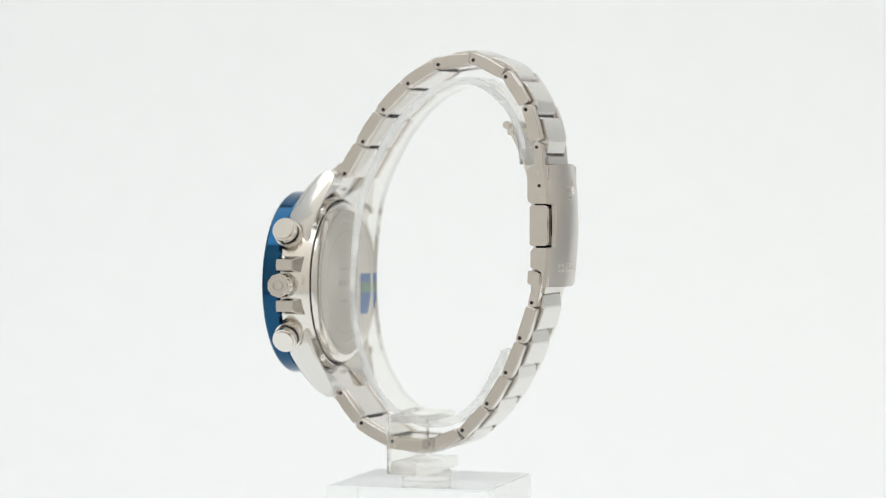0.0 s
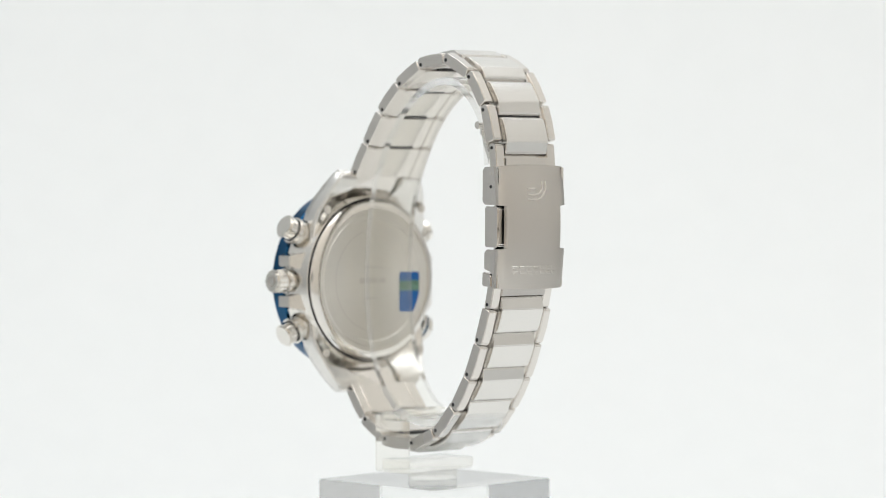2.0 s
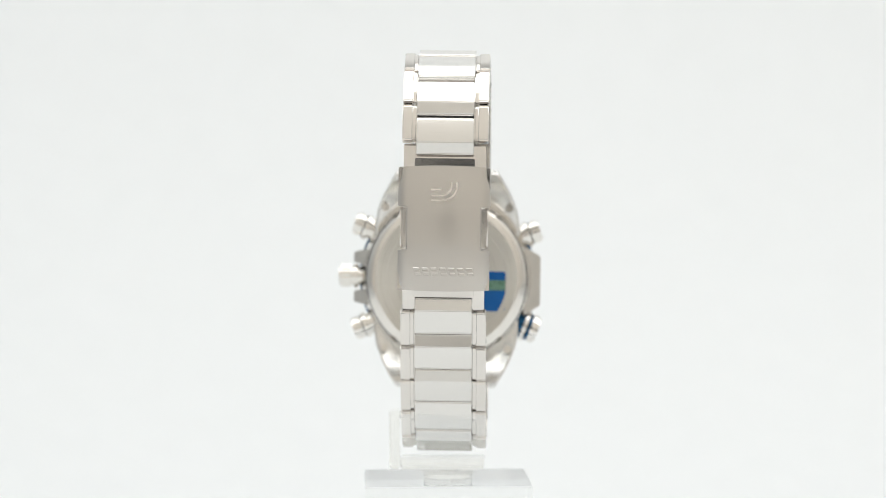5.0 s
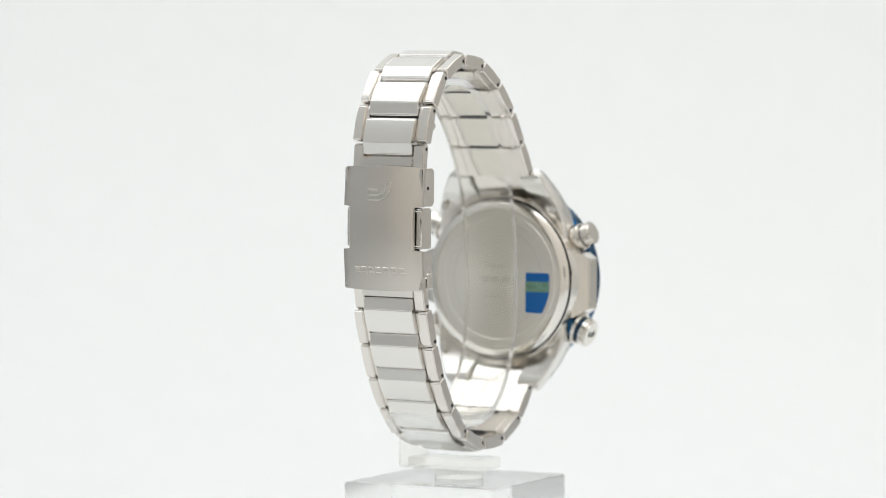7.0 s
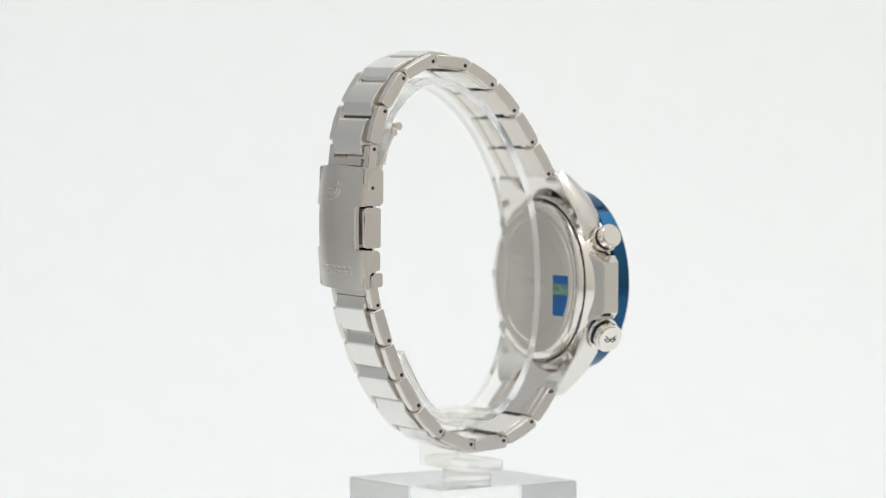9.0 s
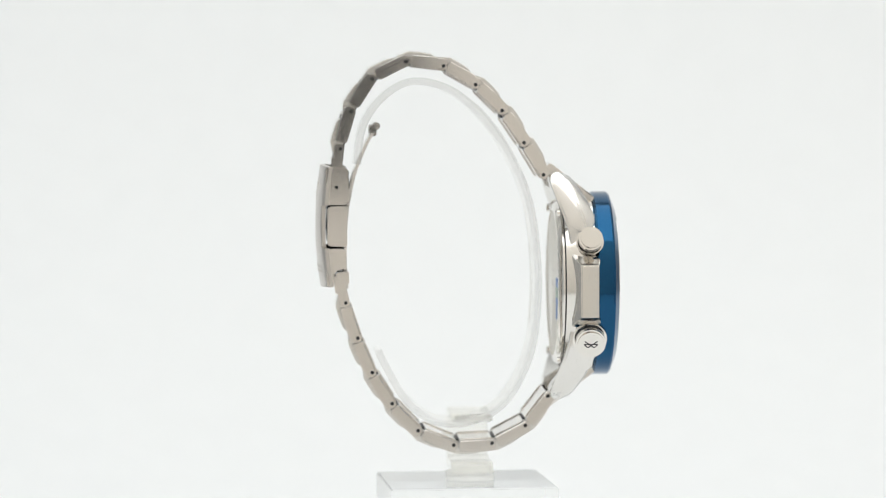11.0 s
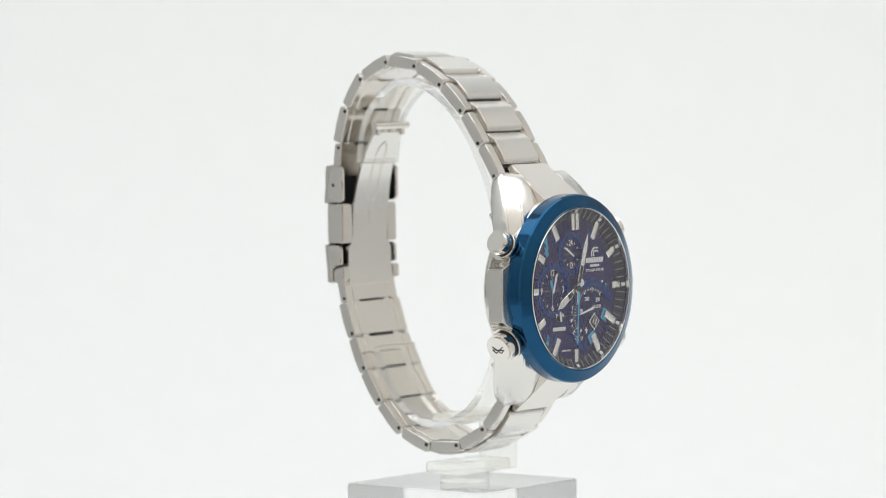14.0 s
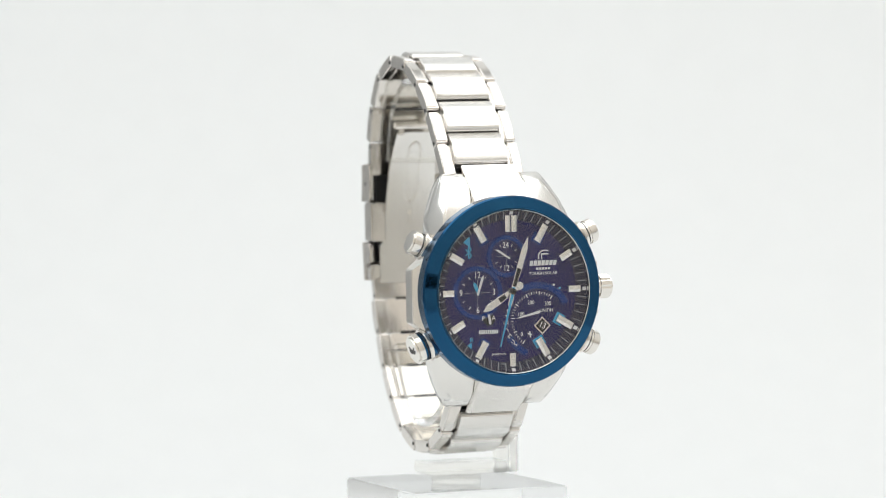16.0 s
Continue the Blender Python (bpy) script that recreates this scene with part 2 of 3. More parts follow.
def bracelet():
    side = bmesh.new()
    for s in (1, -1):
        x0, x1 = sorted((s * 7.75, s * 10.2))
        prism(side_outline(-1.0, 8.02), x0, x1, 0.36, side, 3)
        x0, x1 = sorted((s * 6.9, s * 8.0))
        prism([(y, min(z, 1.6) - 0.25) for y, z in side_outline(-0.7, 7.7)], x0, x1, 0.22, side, 3)
    block(-7.2, 7.2, 2.6, 7.4, -0.6, 0.9, bm=side)
    block(-7.2, 7.2, -0.6, 7.7, -0.93, -0.5, 0.12, bm=side)
    mid = prism([(2.4, -0.45), (11.1, -0.45), (11.3, -0.2), (11.3, 1.0), (11.1, 1.3), (8.6, 2.66), (6.75, 2.74), (4.2, 2.7), (2.95, 2.5), (2.4, 2.0), (2.3, 1.5), (2.3, -0.2)], -6.75, 6.75, 0.16, None, 3)
    pin = rod((10.05, 0, 0), (10.26, 0, 0), 0.47, 12)
    first = None
    for chain in (UPPER, LOWER):
        for i in range(8):
            a, b = Vector(chain[i]), Vector(chain[i + 1])
            u = (b - a).normalized()
            n = Vector((u.y, -u.x))
            if n.dot((a + b) / 2 - Vector((2, 14))) < 0:
                n = -n
            uu, nn = Vector((0, u.x, u.y)), Vector((0, n.x, n.y))
            ex = uu.cross(nn)
            m = Matrix((ex, uu, nn)).transposed().to_4x4()
            m.translation = Vector((0, a.x, a.y)) * MM
            if first is None:
                link = part("bracelet_link", side, BRUSHED_LONG, watch, "brushed steel side pieces", m, 30)
                c = part("centre_link", mid, SATIN, link, "polished steel centre piece", smooth=18)
                p1 = part("pin", pin, DARK, link)
                # dark blocks put in for the shade in the link gap and inner slot
                gap = part("joint_shade", block(-4.2, 4.2, 7.8, 8.5, -0.88, -0.48, bm=block(-6.7, 6.7, 1.75, 2.75, -0.45, 0.9)), DARK, link)
                p2 = share("pin", p1.data, link, pose(-0.0203, 0, 0))
                first = (link, c, p1, gap)
            else:
                link = share("bracelet_link", first[0].data, watch, m, "brushed steel side pieces")
                share("centre_link", first[1].data, link, Matrix(), "polished steel centre piece")
                share("pin", first[2].data, link, Matrix())
                share("joint_shade", first[3].data, link, Matrix())
                share("pin", first[2].data, link, pose(-0.0203, 0, 0))
    # the short end links that run into the clasp
    for a, b in ((UPPER[8], (27.0, 33.0)), (LOWER[8], (26.6, 10.5))):
        a, b = Vector(a), Vector(b)
        u = (b - a).normalized()
        n = Vector((u.y, -u.x))
        if n.x < 0:
            n = -n
        q = lambda s, h: tuple(a + u * s + n * h)
        bm = bmesh.new()
        for x0, x1 in ((6.95, 9.7), (-9.7, -6.95)):
            prism([q(-1, -0.9), q(7, -0.9), q(7, 1.4), q(-0.6, 1.4), q(-1, 0.8)], x0, x1, 0.2, bm)
        prism([q(2.5, -0.8), q(7, -0.8), q(7, 1.5), q(2.5, 1.9)], -7.1, 7.1, 0.15, bm)
        prism([q(-0.6, -1.0), q(3, -1.0), q(3, -0.5), q(-0.6, -0.5)], -7.1, 7.1, 0, bm)
        end = part("end_link", bm, BRUSHED_LONG, watch, smooth=30)
        for x in (9.55, -9.76):
            part("pin", rod((x, a.x, a.y), (x + 0.21, a.x, a.y), 0.42, 12), DARK, end)


def clasp():
    # outer cover: a bowed plate, rounded across, with folded sides and notches for the push buttons
    def bow(z, x=0.0):
        return 32.2 - 0.0058 * (z - 21.9) ** 2 - 0.0155 * x * x
    b = bmesh.new()
    zs = [7.4, 9, 11, 13, 15, 16.8, 16.95, 19, 21, 23, 25, 27.05, 27.2, 29, 31, 33, 35, 36.4]
    us = [-1, -0.97, -0.8, -0.55, -0.28, 0, 0.28, 0.55, 0.8, 0.97, 1]
    top, low = [], []
    for z in zs:
        w = 8.85 if 16.9 < z < 27.1 else 10.85
        arch = 0.45 if z == 36.4 else (-0.25 if z == 7.4 else 0.0)
        top.append([b.verts.new((w * u, bow(z, w * u) - (0.25 if abs(u) == 1 else 0), z + arch * (1 - u * u))) for u in us])
        low.append([b.verts.new((w * u, bow(z, w * u) - 1.1, z + arch * (1 - u * u))) for u in us])
    for i in range(len(zs) - 1):
        for k in range(len(us) - 1):
            b.faces.new((top[i][k], top[i][k + 1], top[i + 1][k + 1], top[i + 1][k]))
            b.faces.new((low[i][k], low[i + 1][k], low[i + 1][k + 1], low[i][k + 1]))
        b.faces.new((top[i][0], top[i + 1][0], low[i + 1][0], low[i][0]))
        b.faces.new((top[i][-1], low[i][-1], low[i + 1][-1], top[i + 1][-1]))
    for k in range(len(us) - 1):
        b.faces.new((top[0][k], low[0][k], low[0][k + 1], top[0][k + 1]))
        b.faces.new((top[-1][k], top[-1][k + 1], low[-1][k + 1], low[-1][k]))
    body = part("clasp_cover", b, BRUSHED, watch, "brushed steel folding clasp cover", smooth=35)
    for s in (-1, 1):
        for lo, hi, d in ((27.3, 36.3, 24.2), (7.5, 16.7, 25.0)):
            x0, x1 = (9.8, 10.82) if s > 0 else (-10.82, -9.8)
            if lo > 20:
                run = [(d, lo + 0.8), (d + 0.8, lo), (30.0, lo), (29.7, hi), (d + 0.8, hi), (d, hi - 0.8)]
            else:
                run = [(d, 12.0), (d, hi - 0.8), (d + 0.8, hi), (30.0, hi), (29.5, lo), (27.9, lo), (27.8, 10.6), (27.2, 11.4)]
            part("side_wall", prism(run, x0, x1, 0.18), BRUSHED_LONG, body, smooth=30)
        for z, y in ((34.7, 27.0), (31.6, 27.2), (28.7, 27.9), (15.8, 27.2), (12.8, 26.4), (9.6, 26.5)):
            x = 10.75 if s > 0 else -10.87
            part("rivet", rod((x, y, z), (x + 0.12, y, z), 0.42, 12), DARK if z == 31.6 else POLISHED, body)
        x0, x1 = (6.5, 10.4) if s > 0 else (-10.4, -6.5)
        part("push_button", prism([(24.6, 17.2), (28.9, 17.2), (29.4, 17.7), (29.4, 26.4), (28.9, 26.9), (24.6, 26.9)], x0, x1, 0.3), BRUSHED_LONG, body, "brushed steel release button", smooth=30)
        x0, x1 = (8.3, 10.8) if s > 0 else (-10.8, -8.3)
        part("hinge_knuckle", prism([(24.2, 8.0), (27.4, 7.7), (27.6, 10.2), (27.0, 10.9), (24.3, 11.4)], x0, x1, 0.3), BRUSHED_LONG, body, smooth=30)
    part("inner_frame", prism([(26.6, 12), (28.4, 12), (29.6, 21), (28.8, 35.6), (27.2, 35.6), (27.4, 21)], -8.0, 8.0), DARK, body)
    # engraved marks: a plain curved sign and a row of seven slanted blocks, upside down
    def raised(bm, outline):
        hull([(x, bow(z, x) + h, z) for x, z in outline for h in (-0.15, 0.1)], 0, 2, bm)
    for d in (0.0, 1.15, 2.3):
        bm = bmesh.new()
        if d < 2:
            run = spline([(-3.0 + d * 1.1, 32.9), (-3.0 + d * 1.1, 31.4), (-2.0 + d * 0.8, 29.6 + d * 0.75), (0.2, 28.7 + d), (3.0, 28.7 + d)], 5)
        else:
            run = [(0.6, 31.2), (3.0, 31.2)]
        for (xa, za), (xb, zb) in zip(run, run[1:]):
            n = Vector((zb - za, xa - xb)).normalized() * 0.2
            raised(bm, [(xa + n.x, za + n.y), (xa - n.x, za - n.y), (xb + n.x, zb + n.y), (xb - n.x, zb - n.y)])
        part("engraved_sign", bm, POLISHED, body)
    for k in range(7):
        x = -6.25 + 2.08 * k
        bm = bmesh.new()
        for za, zb in ((10.8, 11.6), (12.0, 12.8)):
            hull([(x + u + 0.28 * (z - 12.0), bow(z, x + u) + h, z) for u in (-0.78, 0.78) for z in (za, zb) for h in (-0.3, 0.14)], 0.13, 1, bm)
        part("engraved_bar", bm, BRUSHED, body)
    # folding blade inside, swung a little away, with its sprung cross bar
    path = spline([(25.0, 7.0), (25.4, 12.0), (25.3, 20.0), (24.7, 27.0), (23.3, 34.0), (20.8, 40.5), (18.6, 44.6)], 4)
    b = bmesh.new()
    rows = []
    for y, z in path:
        w = 8.2 if z < 17 else (6.6 if z < 28 else 6.6 - (z - 28) * 0.07)
        rows.append([b.verts.new(v) for v in ((-w, y, z), (w, y, z), (w, y - 0.7, z - 0.15), (-w, y - 0.7, z - 0.15))])
    for r, s in zip(rows, rows[1:]):
        for i in range(4):
            j = (i + 1) % 4
            b.faces.new((r[i], r[j], s[j], s[i]))
    b.faces.new(rows[0])
    b.faces.new(rows[-1][::-1])
    blade = part("folding_blade", b, SATIN, body, "thin brushed steel folding blade", smooth=40)
    bm = rod((-6.4, 17.4, 46.2), (6.4, 17.4, 46.2), 0.95, 16, 0.15)
    block(-5.4, -3.8, 17.3, 19.0, 43.8, 46.4, 0.2, bm)
    block(3.8, 5.4, 17.3, 19.0, 43.8, 46.4, 0.2, bm)
    part("cross_bar", bm, POLISHED, body, smooth=40)
    # pressed loop in the blade
    loop = [(0.0, 42.2), (-1.3, 41.0), (-1.7, 38.0), (-1.7, 31.5), (-1.4, 28.4), (0.0, 26.9), (1.4, 28.4), (1.7, 31.5), (1.7, 38.0), (1.3, 41.0), (0.0, 42.2)]
    bm = bmesh.new()
    run = spline(loop, 5)

    def by(z):
        for (y0, z0), (y1, z1) in zip(path, path[1:]):
            if z0 <= z <= z1:
                return y0 + (y1 - y0) * (z - z0) / (z1 - z0) - 0.7
        return path[-1][0] - 0.7
    for (xa, za), (xb, zb) in zip(run, run[1:]):
        rod((xa, by(za), za), (xb, by(zb), zb), 0.28, 8, bm=bm)
    part("pressed_loop", bm, POLISHED, blade, smooth=60)
    for z in (22.2, 24.2):
        part("rivet", rod((-0.2, by(z) + 0.1, z), (-0.2, by(z) - 0.15, z), 0.62, 12), POLISHED, blade)
    part("hinge_bar", rod((-8.2, 25.6, 9.6), (8.2, 25.6, 9.6), 0.9, 16), POLISHED, body, smooth=40)


def case():
    prof = [(19.6, -26.6), (20.7, -27.2), (21.1, -28.6), (21.8, -30.2), (22.0, -34.2), (20.9, -35.9), (15, -35.9), (15, -26.6)]
    body = part("case_body", lathe(prof, 96, 0, CZ), POLISHED, watch, "polished steel watch case", smooth=30)
    # case back: bright raised ring, recessed plate, engraved circles
    back = part("case_back", lathe([(0, -25.6), (15.2, -25.6), (15.35, -25.45), (16.6, -25.45), (16.75, -25.6), (17.9, -25.6), (17.9, -26.9), (0, -26.9)], 96, 0, CZ, False), BACKSTEEL, watch, "brushed steel screw-on case back", smooth=30)
    part("back_ring", lathe([(17.9, -25.3), (19.3, -25.5), (20.2, -26.4), (20.2, -27.4), (17.9, -27.4)], 96, 0, CZ), POLISHED, watch, smooth=40)
    # solid near-black ring gives the groove its shade by colour
    part("seam", lathe([(20.2, -26.85), (20.5, -26.98), (20.5, -27.3), (20.2, -27.3)], 96, 0, CZ), DARK, watch, "dark ring for the shade in the case back's seam", smooth=30)
    part("engraved_circle", lathe([(12.6, -25.58), (12.8, -25.58), (12.8, -25.7), (12.6, -25.7)], 72, 0, CZ), BRUSHED, back)
    for k, (x, z, w) in enumerate(((-3.6, 6.6, 2.4), (-0.6, 6.6, 2.4), (2.4, 6.6, 2.4), (-2.4, 10.4, 6.0), (-1.6, 2.6, 5.0))):
        part("engraved_bar", block(x, x + w, -25.62, -25.57, z, z + (1.4 if k < 3 else 0.5)), BRUSHED, back)
    label = part("sticker", flat([(-8.6, -0.8), (-14.5, -0.8), (-14.9, -0.4), (-14.9, 8.9), (-14.5, 9.3), (-8.6, 9.3), (-8.2, 8.9), (-8.2, -0.4)], -25.62, -25.5), STICKER, back, "blue protective sticker with a coloured band")
    part("colour_band", block(-14.9, -8.2, -25.55, -25.46, 4.5, 7.1), STRIPE, label)
    # four lugs and the solid end pieces between them
    for sx in (-1, 1):
        for sz in (-1, 1):
            q = lambda x, y, z: (sx * x, y, CZ + sz * z)
            # height over the dial's centre, back and front of the lug
            rings = []
            b = bmesh.new()
            for z, yb, yf in ((27.6, -24.7, -26.4), (26.7, -23.7, -28.5), (25.4, -23.6, -29.7), (24.0, -24.0, -30.8), (20.9, -25.0, -32.7), (17.2, -26.4, -34.3), (13.5, -27.6, -34.9), (9.2, -28.2, -35.2)):
                wide = 12.4 + 6.0 * math.sin(radians(90 * min((27.7 - z) / 15.5, 1)))
                edge = yf + 0.36 * (yb - yf)
                rings.append([b.verts.new(q(x, y, z)) for x, y in ((7.25, yb - (4 if z < 22 else 0)), (wide - 0.4, yb), (wide, yb - 0.5), (wide, edge), (wide - 2.4, yf), (7.25, yf))])
            for r, t in zip(rings, rings[1:]):
                for i in range(6):
                    j = (i + 1) % 6
                    b.faces.new((r[i], r[j], t[j], t[i]))
            b.faces.new(rings[0])
            b.faces.new(rings[-1][::-1])
            bmesh.ops.recalc_face_normals(b, faces=b.faces)
            edges = [e for e in b.edges if len(e.link_faces) == 2 and e.calc_face_angle(0) > radians(32)]
            bmesh.ops.bevel(b, geom=edges, offset=0.5, segments=3, affect="EDGES", clamp_overlap=True)
            part("lug", b, SATIN, watch, "satin steel lug", smooth=40)
            part("lug_screw", rod(q(15.6, -25.9, 17.8), q(15.6, -25.2, 17.8), 1.0, 20, 0.15), POLISHED, watch, smooth=30)
    for sz in (-1, 1):
        q = lambda x, y, z: (x, y, CZ + sz * z)
        pts = []
        for s in (-1, 1):
            pts += [q(s * 6.75, -24.4, 29.7), q(s * 6.75, -23.0, 28.6), q(s * 7.0, -24.0, 26.4), q(s * 7.0, -26.6, 27.2), q(s * 7.0, -28.6, 25.8), q(s * 7.6, -35.2, 21.2), q(s * 7.0, -29.5, 20.0), q(s * 7.6, -34.8, 18.5)]
        part("end_piece", hull(pts, 0.25), BRUSHED_LONG, watch, "brushed steel end piece between the lugs", smooth=25)
    # flank blocks between the pushers
    def guard(s, z0, z1, spread):
        part("flank_guard", hull([(s * 23.7, y, z) for y in (-34.6, -30.4) for z in (z0, z1)] + [(s * 19.6, y, z) for y in (-35.6, -28.4) for z in (z0 - spread, z1 + spread)], 0.18), POLISHED, watch, smooth=25)
    guard(-1, 0.6, 13.0, 2.6)
    guard(1, 11.0, 13.6, 1.0)
    guard(1, 1.0, 3.6, 1.0)

    def pusher(name, sx, z, r, lean, label):
        d = Vector((sx * math.cos(radians(lean)), 0, math.copysign(math.sin(radians(lean)), z)))
        base = Vector((sx * (18.5 if sx > 0 else (18.3 if z > 0 else 17.9)), -32.7, CZ + z)) - d * 1.0
        ob = part(name, rod(base + d * 4.2, base + d * 6.6, r, 40, 0.5), POLISHED, watch, label, smooth=35)
        part("collar", rod(base + d * 2.7, base + d * 3.7, r * 1.14, 40, 0.2), POLISHED, ob, smooth=35)
        part("stem", rod(base, base + d * 5, r * 0.93, 32), BLUE if r > 3.2 else POLISHED, ob, smooth=35)
        # dark ring added as the shade in the gap between cap and collar
        part("gap_shade", rod(base + d * 3.85, base + d * 4.1, r * 0.97, 32), DARK, ob)
        return base + d * 6.6, d, ob
    pusher("pusher", -1, 10.4, 2.9, 20, "round polished steel push button")
    tipp, d, bt = pusher("pusher", -1, -11.4, 3.6, 20, "round polished steel push button with an engraved rune sign")
    pusher("pusher", 1, 11.6, 2.95, 22, "round polished steel push button")
    pusher("pusher", 1, -11.6, 2.95, 22, "round polished steel push button")
    side = Vector((-d.z, 0, d.x))
    bm = bmesh.new()
    runes = [(-0.75, -1.4), (0.75, 0.7), (0, 1.5), (0, -1.5), (0.75, -0.7), (-0.75, 1.4)]
    for (a, b2), (c, e) in zip(runes, runes[1:]):
        p0, p1 = (tipp + side * u * 1.1 + Vector((0, 1, 0)) * v * 1.1 for u, v in ((a, b2), (c, e)))
        rod(p0 + d * 0.0, p1 + d * 0.0, 0.14, 6, bm=bm)
    part("engraved_sign", bm, DARK, bt)
    crown = part("crown", rod((24.0, -32.6, CZ), (27.5, -32.6, CZ), 3.0, 10, 0.5), POLISHED, watch, "polished steel winding crown with facets", smooth=25)
    part("stem", rod((19, -32.6, CZ), (24.3, -32.6, CZ), 2.3, 24), POLISHED, crown, smooth=30)
    part("crown_ring", rod((22.6, -32.6, CZ), (23.8, -32.6, CZ), 3.1, 36, 0.3), POLISHED, crown, smooth=30)
    part("face_mark", lathe([(1.0, -0.05), (1.35, -0.05), (1.35, 0.05), (1.0, 0.05)], 24), BRUSHED, crown, "", pose(27.6 * MM, -32.6 * MM, CZ * MM, 0, 0, 90))
    part("bezel", lathe([(21.2, -34.5), (22.2, -34.6), (22.5, -35.0), (22.5, -38.3), (22.2, -38.8), (19.7, -39.9), (19.36, -39.7), (19.36, -36), (19.36, -35.2)], 128, 0, CZ), BLUE, watch, "anodised blue metal bezel ring", smooth=22)
    part("crystal_gasket", lathe([(19.35, -39.8), (19.2, -40.1), (18.95, -39.9), (18.95, -38.9), (19.35, -38.9)], 128, 0, CZ), SILVER, watch, smooth=30)


def dial():
    Y = -37.2
    face = part("dial", lathe([(0, Y), (19.2, Y), (19.2, Y + 0.6), (0, Y + 0.6)], 96, 0, CZ, False), NAVY, watch, "navy blue sunray dial with three subdials", smooth=30)
    ring = part("chapter_ring", lathe([(19.2, -38.6), (19.1, -38.65), (16.7, Y - 0.2), (16.7, Y + 0.1), (19.2, Y + 0.1)], 120, 0, CZ), CHAPTER, face, smooth=25)
    ticks = bmesh.new()
    for k in range(60):
        if k % 5:
            a = radians(6 * k)
            c, s = math.cos(a), math.sin(a)
            pts = []
            for r, y in ((16.9, Y - 0.32), (18.75, Y - 1.3)):
                for w in (-0.1, 0.1):
                    for h in (0, -0.05):
                        pts.append((r * s + w * c, y + h, CZ + r * c - w * s))
            hull(pts, 0, 2, ticks)
    part("minute_track", ticks, GREY, ring)

    def marker(hour, r0, r1, w, split=False):
        a = radians(30 * hour)
        c, s = math.cos(a), math.sin(a)
        bm = bmesh.new()
        for lo, hi in (((-w, -0.12), (0.12, w)) if split else ((-w, w),)):
            pts = [(r * s + x * c, y, CZ + r * c - x * s) for r in (r0, r1) for x in (lo, hi) for y in (Y, Y - 0.85)]
            pts += [(r * s + x * c, Y - 1.0, CZ + r * c - x * s) for r in (r0 + 0.3, r1 - 0.3) for x in (lo * 0.6 + hi * 0.4, hi * 0.6 + lo * 0.4)]
            hull(pts, 0.06, 1, bm)
        ob = part("hour_marker", bm, SILVER, face, "applied silver hour marker")
        pts = [(r * s + x * c, y, CZ + r * c - x * s) for r, y0 in ((18.05, Y - 0.9), (18.8, Y - 1.33)) for x in (-0.42, 0.42) for y in (y0, y0 - 0.12)]
        part("lume_pip", hull(pts), WHITE, ob)
        return a, c, s
    marker(0, 13.9, 17.9, 1.5, True)
    for h, r0, r1, w in ((1, 13.2, 17.8, 0.85), (2, 14.5, 17.7, 0.85), (3, 14.5, 17.7, 0.8), (4, 13.3, 17.8, 0.9), (5, 13.2, 17.8, 0.9), (6, 14.5, 17.7, 0.8),
                         (7, 13.4, 17.8, 0.85), (8, 14.0, 17.7, 0.85), (9, 14.5, 17.5, 0.8), (10, 14.0, 17.7, 0.85), (11, 13.6, 17.8, 0.85)):
        marker(h, r0, r1, w)
    for h in (1, 4, 5, 7, 11):
        a = radians(30 * h)
        c, s = math.cos(a), math.sin(a)
        bm = bmesh.new()
        for sx in (-1, 1):
            hull([(r * s + x * c, y, CZ + r * c - x * s) for r in (13.2, 15.2) for x in (sx * 0.95, sx * 1.35) for y in (Y, Y - 0.2)], 0, 2, bm)
        hull([(r * s + x * c, y, CZ + r * c - x * s) for r in (12.9, 13.4) for x in (-1.3, 1.3) for y in (Y, Y - 0.2)], 0, 2, bm)
        part("blue_bracket", bm, SKY if h in (4, 5) else RINGBLUE, face)

    def subdial(x, z, r, inner, name):
        sd = part(name, lathe([(0, Y - 0.06), (inner, Y - 0.06), (inner, Y), (0, Y)], 64, x, CZ + z, False), SUBNAVY, face, "small navy subdial with blue rim", smooth=30)
        return sd

    def rim(x, z, r, inner, parent, a0=0.0, a1=360.0):
        part("rim", lathe([(inner, Y - 0.05), (inner + 0.15, Y - 0.42), (r - 0.2, Y - 0.42), (r, Y)], 72, x, CZ + z, True, None, a0, a1), RINGBLUE, parent, "raised blue rim", smooth=30)

    def ticks_round(x, z, r0, r1, angles, parent, mat=WHITE, w=0.06):
        bm = bmesh.new()
        for a in angles:
            c, s = math.cos(radians(a)), math.sin(radians(a))
            hull([(x + r * s + u * c, y, CZ + z + r * c - u * s) for r in (r0, r1) for u in (-w, w) for y in (Y - 0.05, Y - 0.12)], 0, 2, bm)
        part("tick_marks", bm, mat, parent)

    def pointer(name, x, z, angle, front, back, w0, w1, y, mat, parent, label=""):
        c, s = math.cos(radians(angle)), math.sin(radians(angle))
        q = lambda r, u: (x + r * s + u * c, CZ + z + r * c - u * s)
        return part(name, flat([q(-back, -w0), q(-back, w0), q(front * 0.8, w1), q(front, 0.03), q(front, -0.03), q(front * 0.8, -w1)], y, y - 0.14), mat, parent, label)
    # top subdial: day hours
    sd = subdial(-1.0, 8.2, 5.0, 3.9, "upper_subdial")
    rim(-1.0, 8.2, 5.0, 3.9, sd)
    ticks_round(-1.0, 8.2, 0.0, 2.6, (0, 90, 180, 270), sd, GREY)
    ticks_round(-1.0, 8.2, 2.5, 3.2, (30, 60, 120, 150, 210, 240, 300, 330), sd)
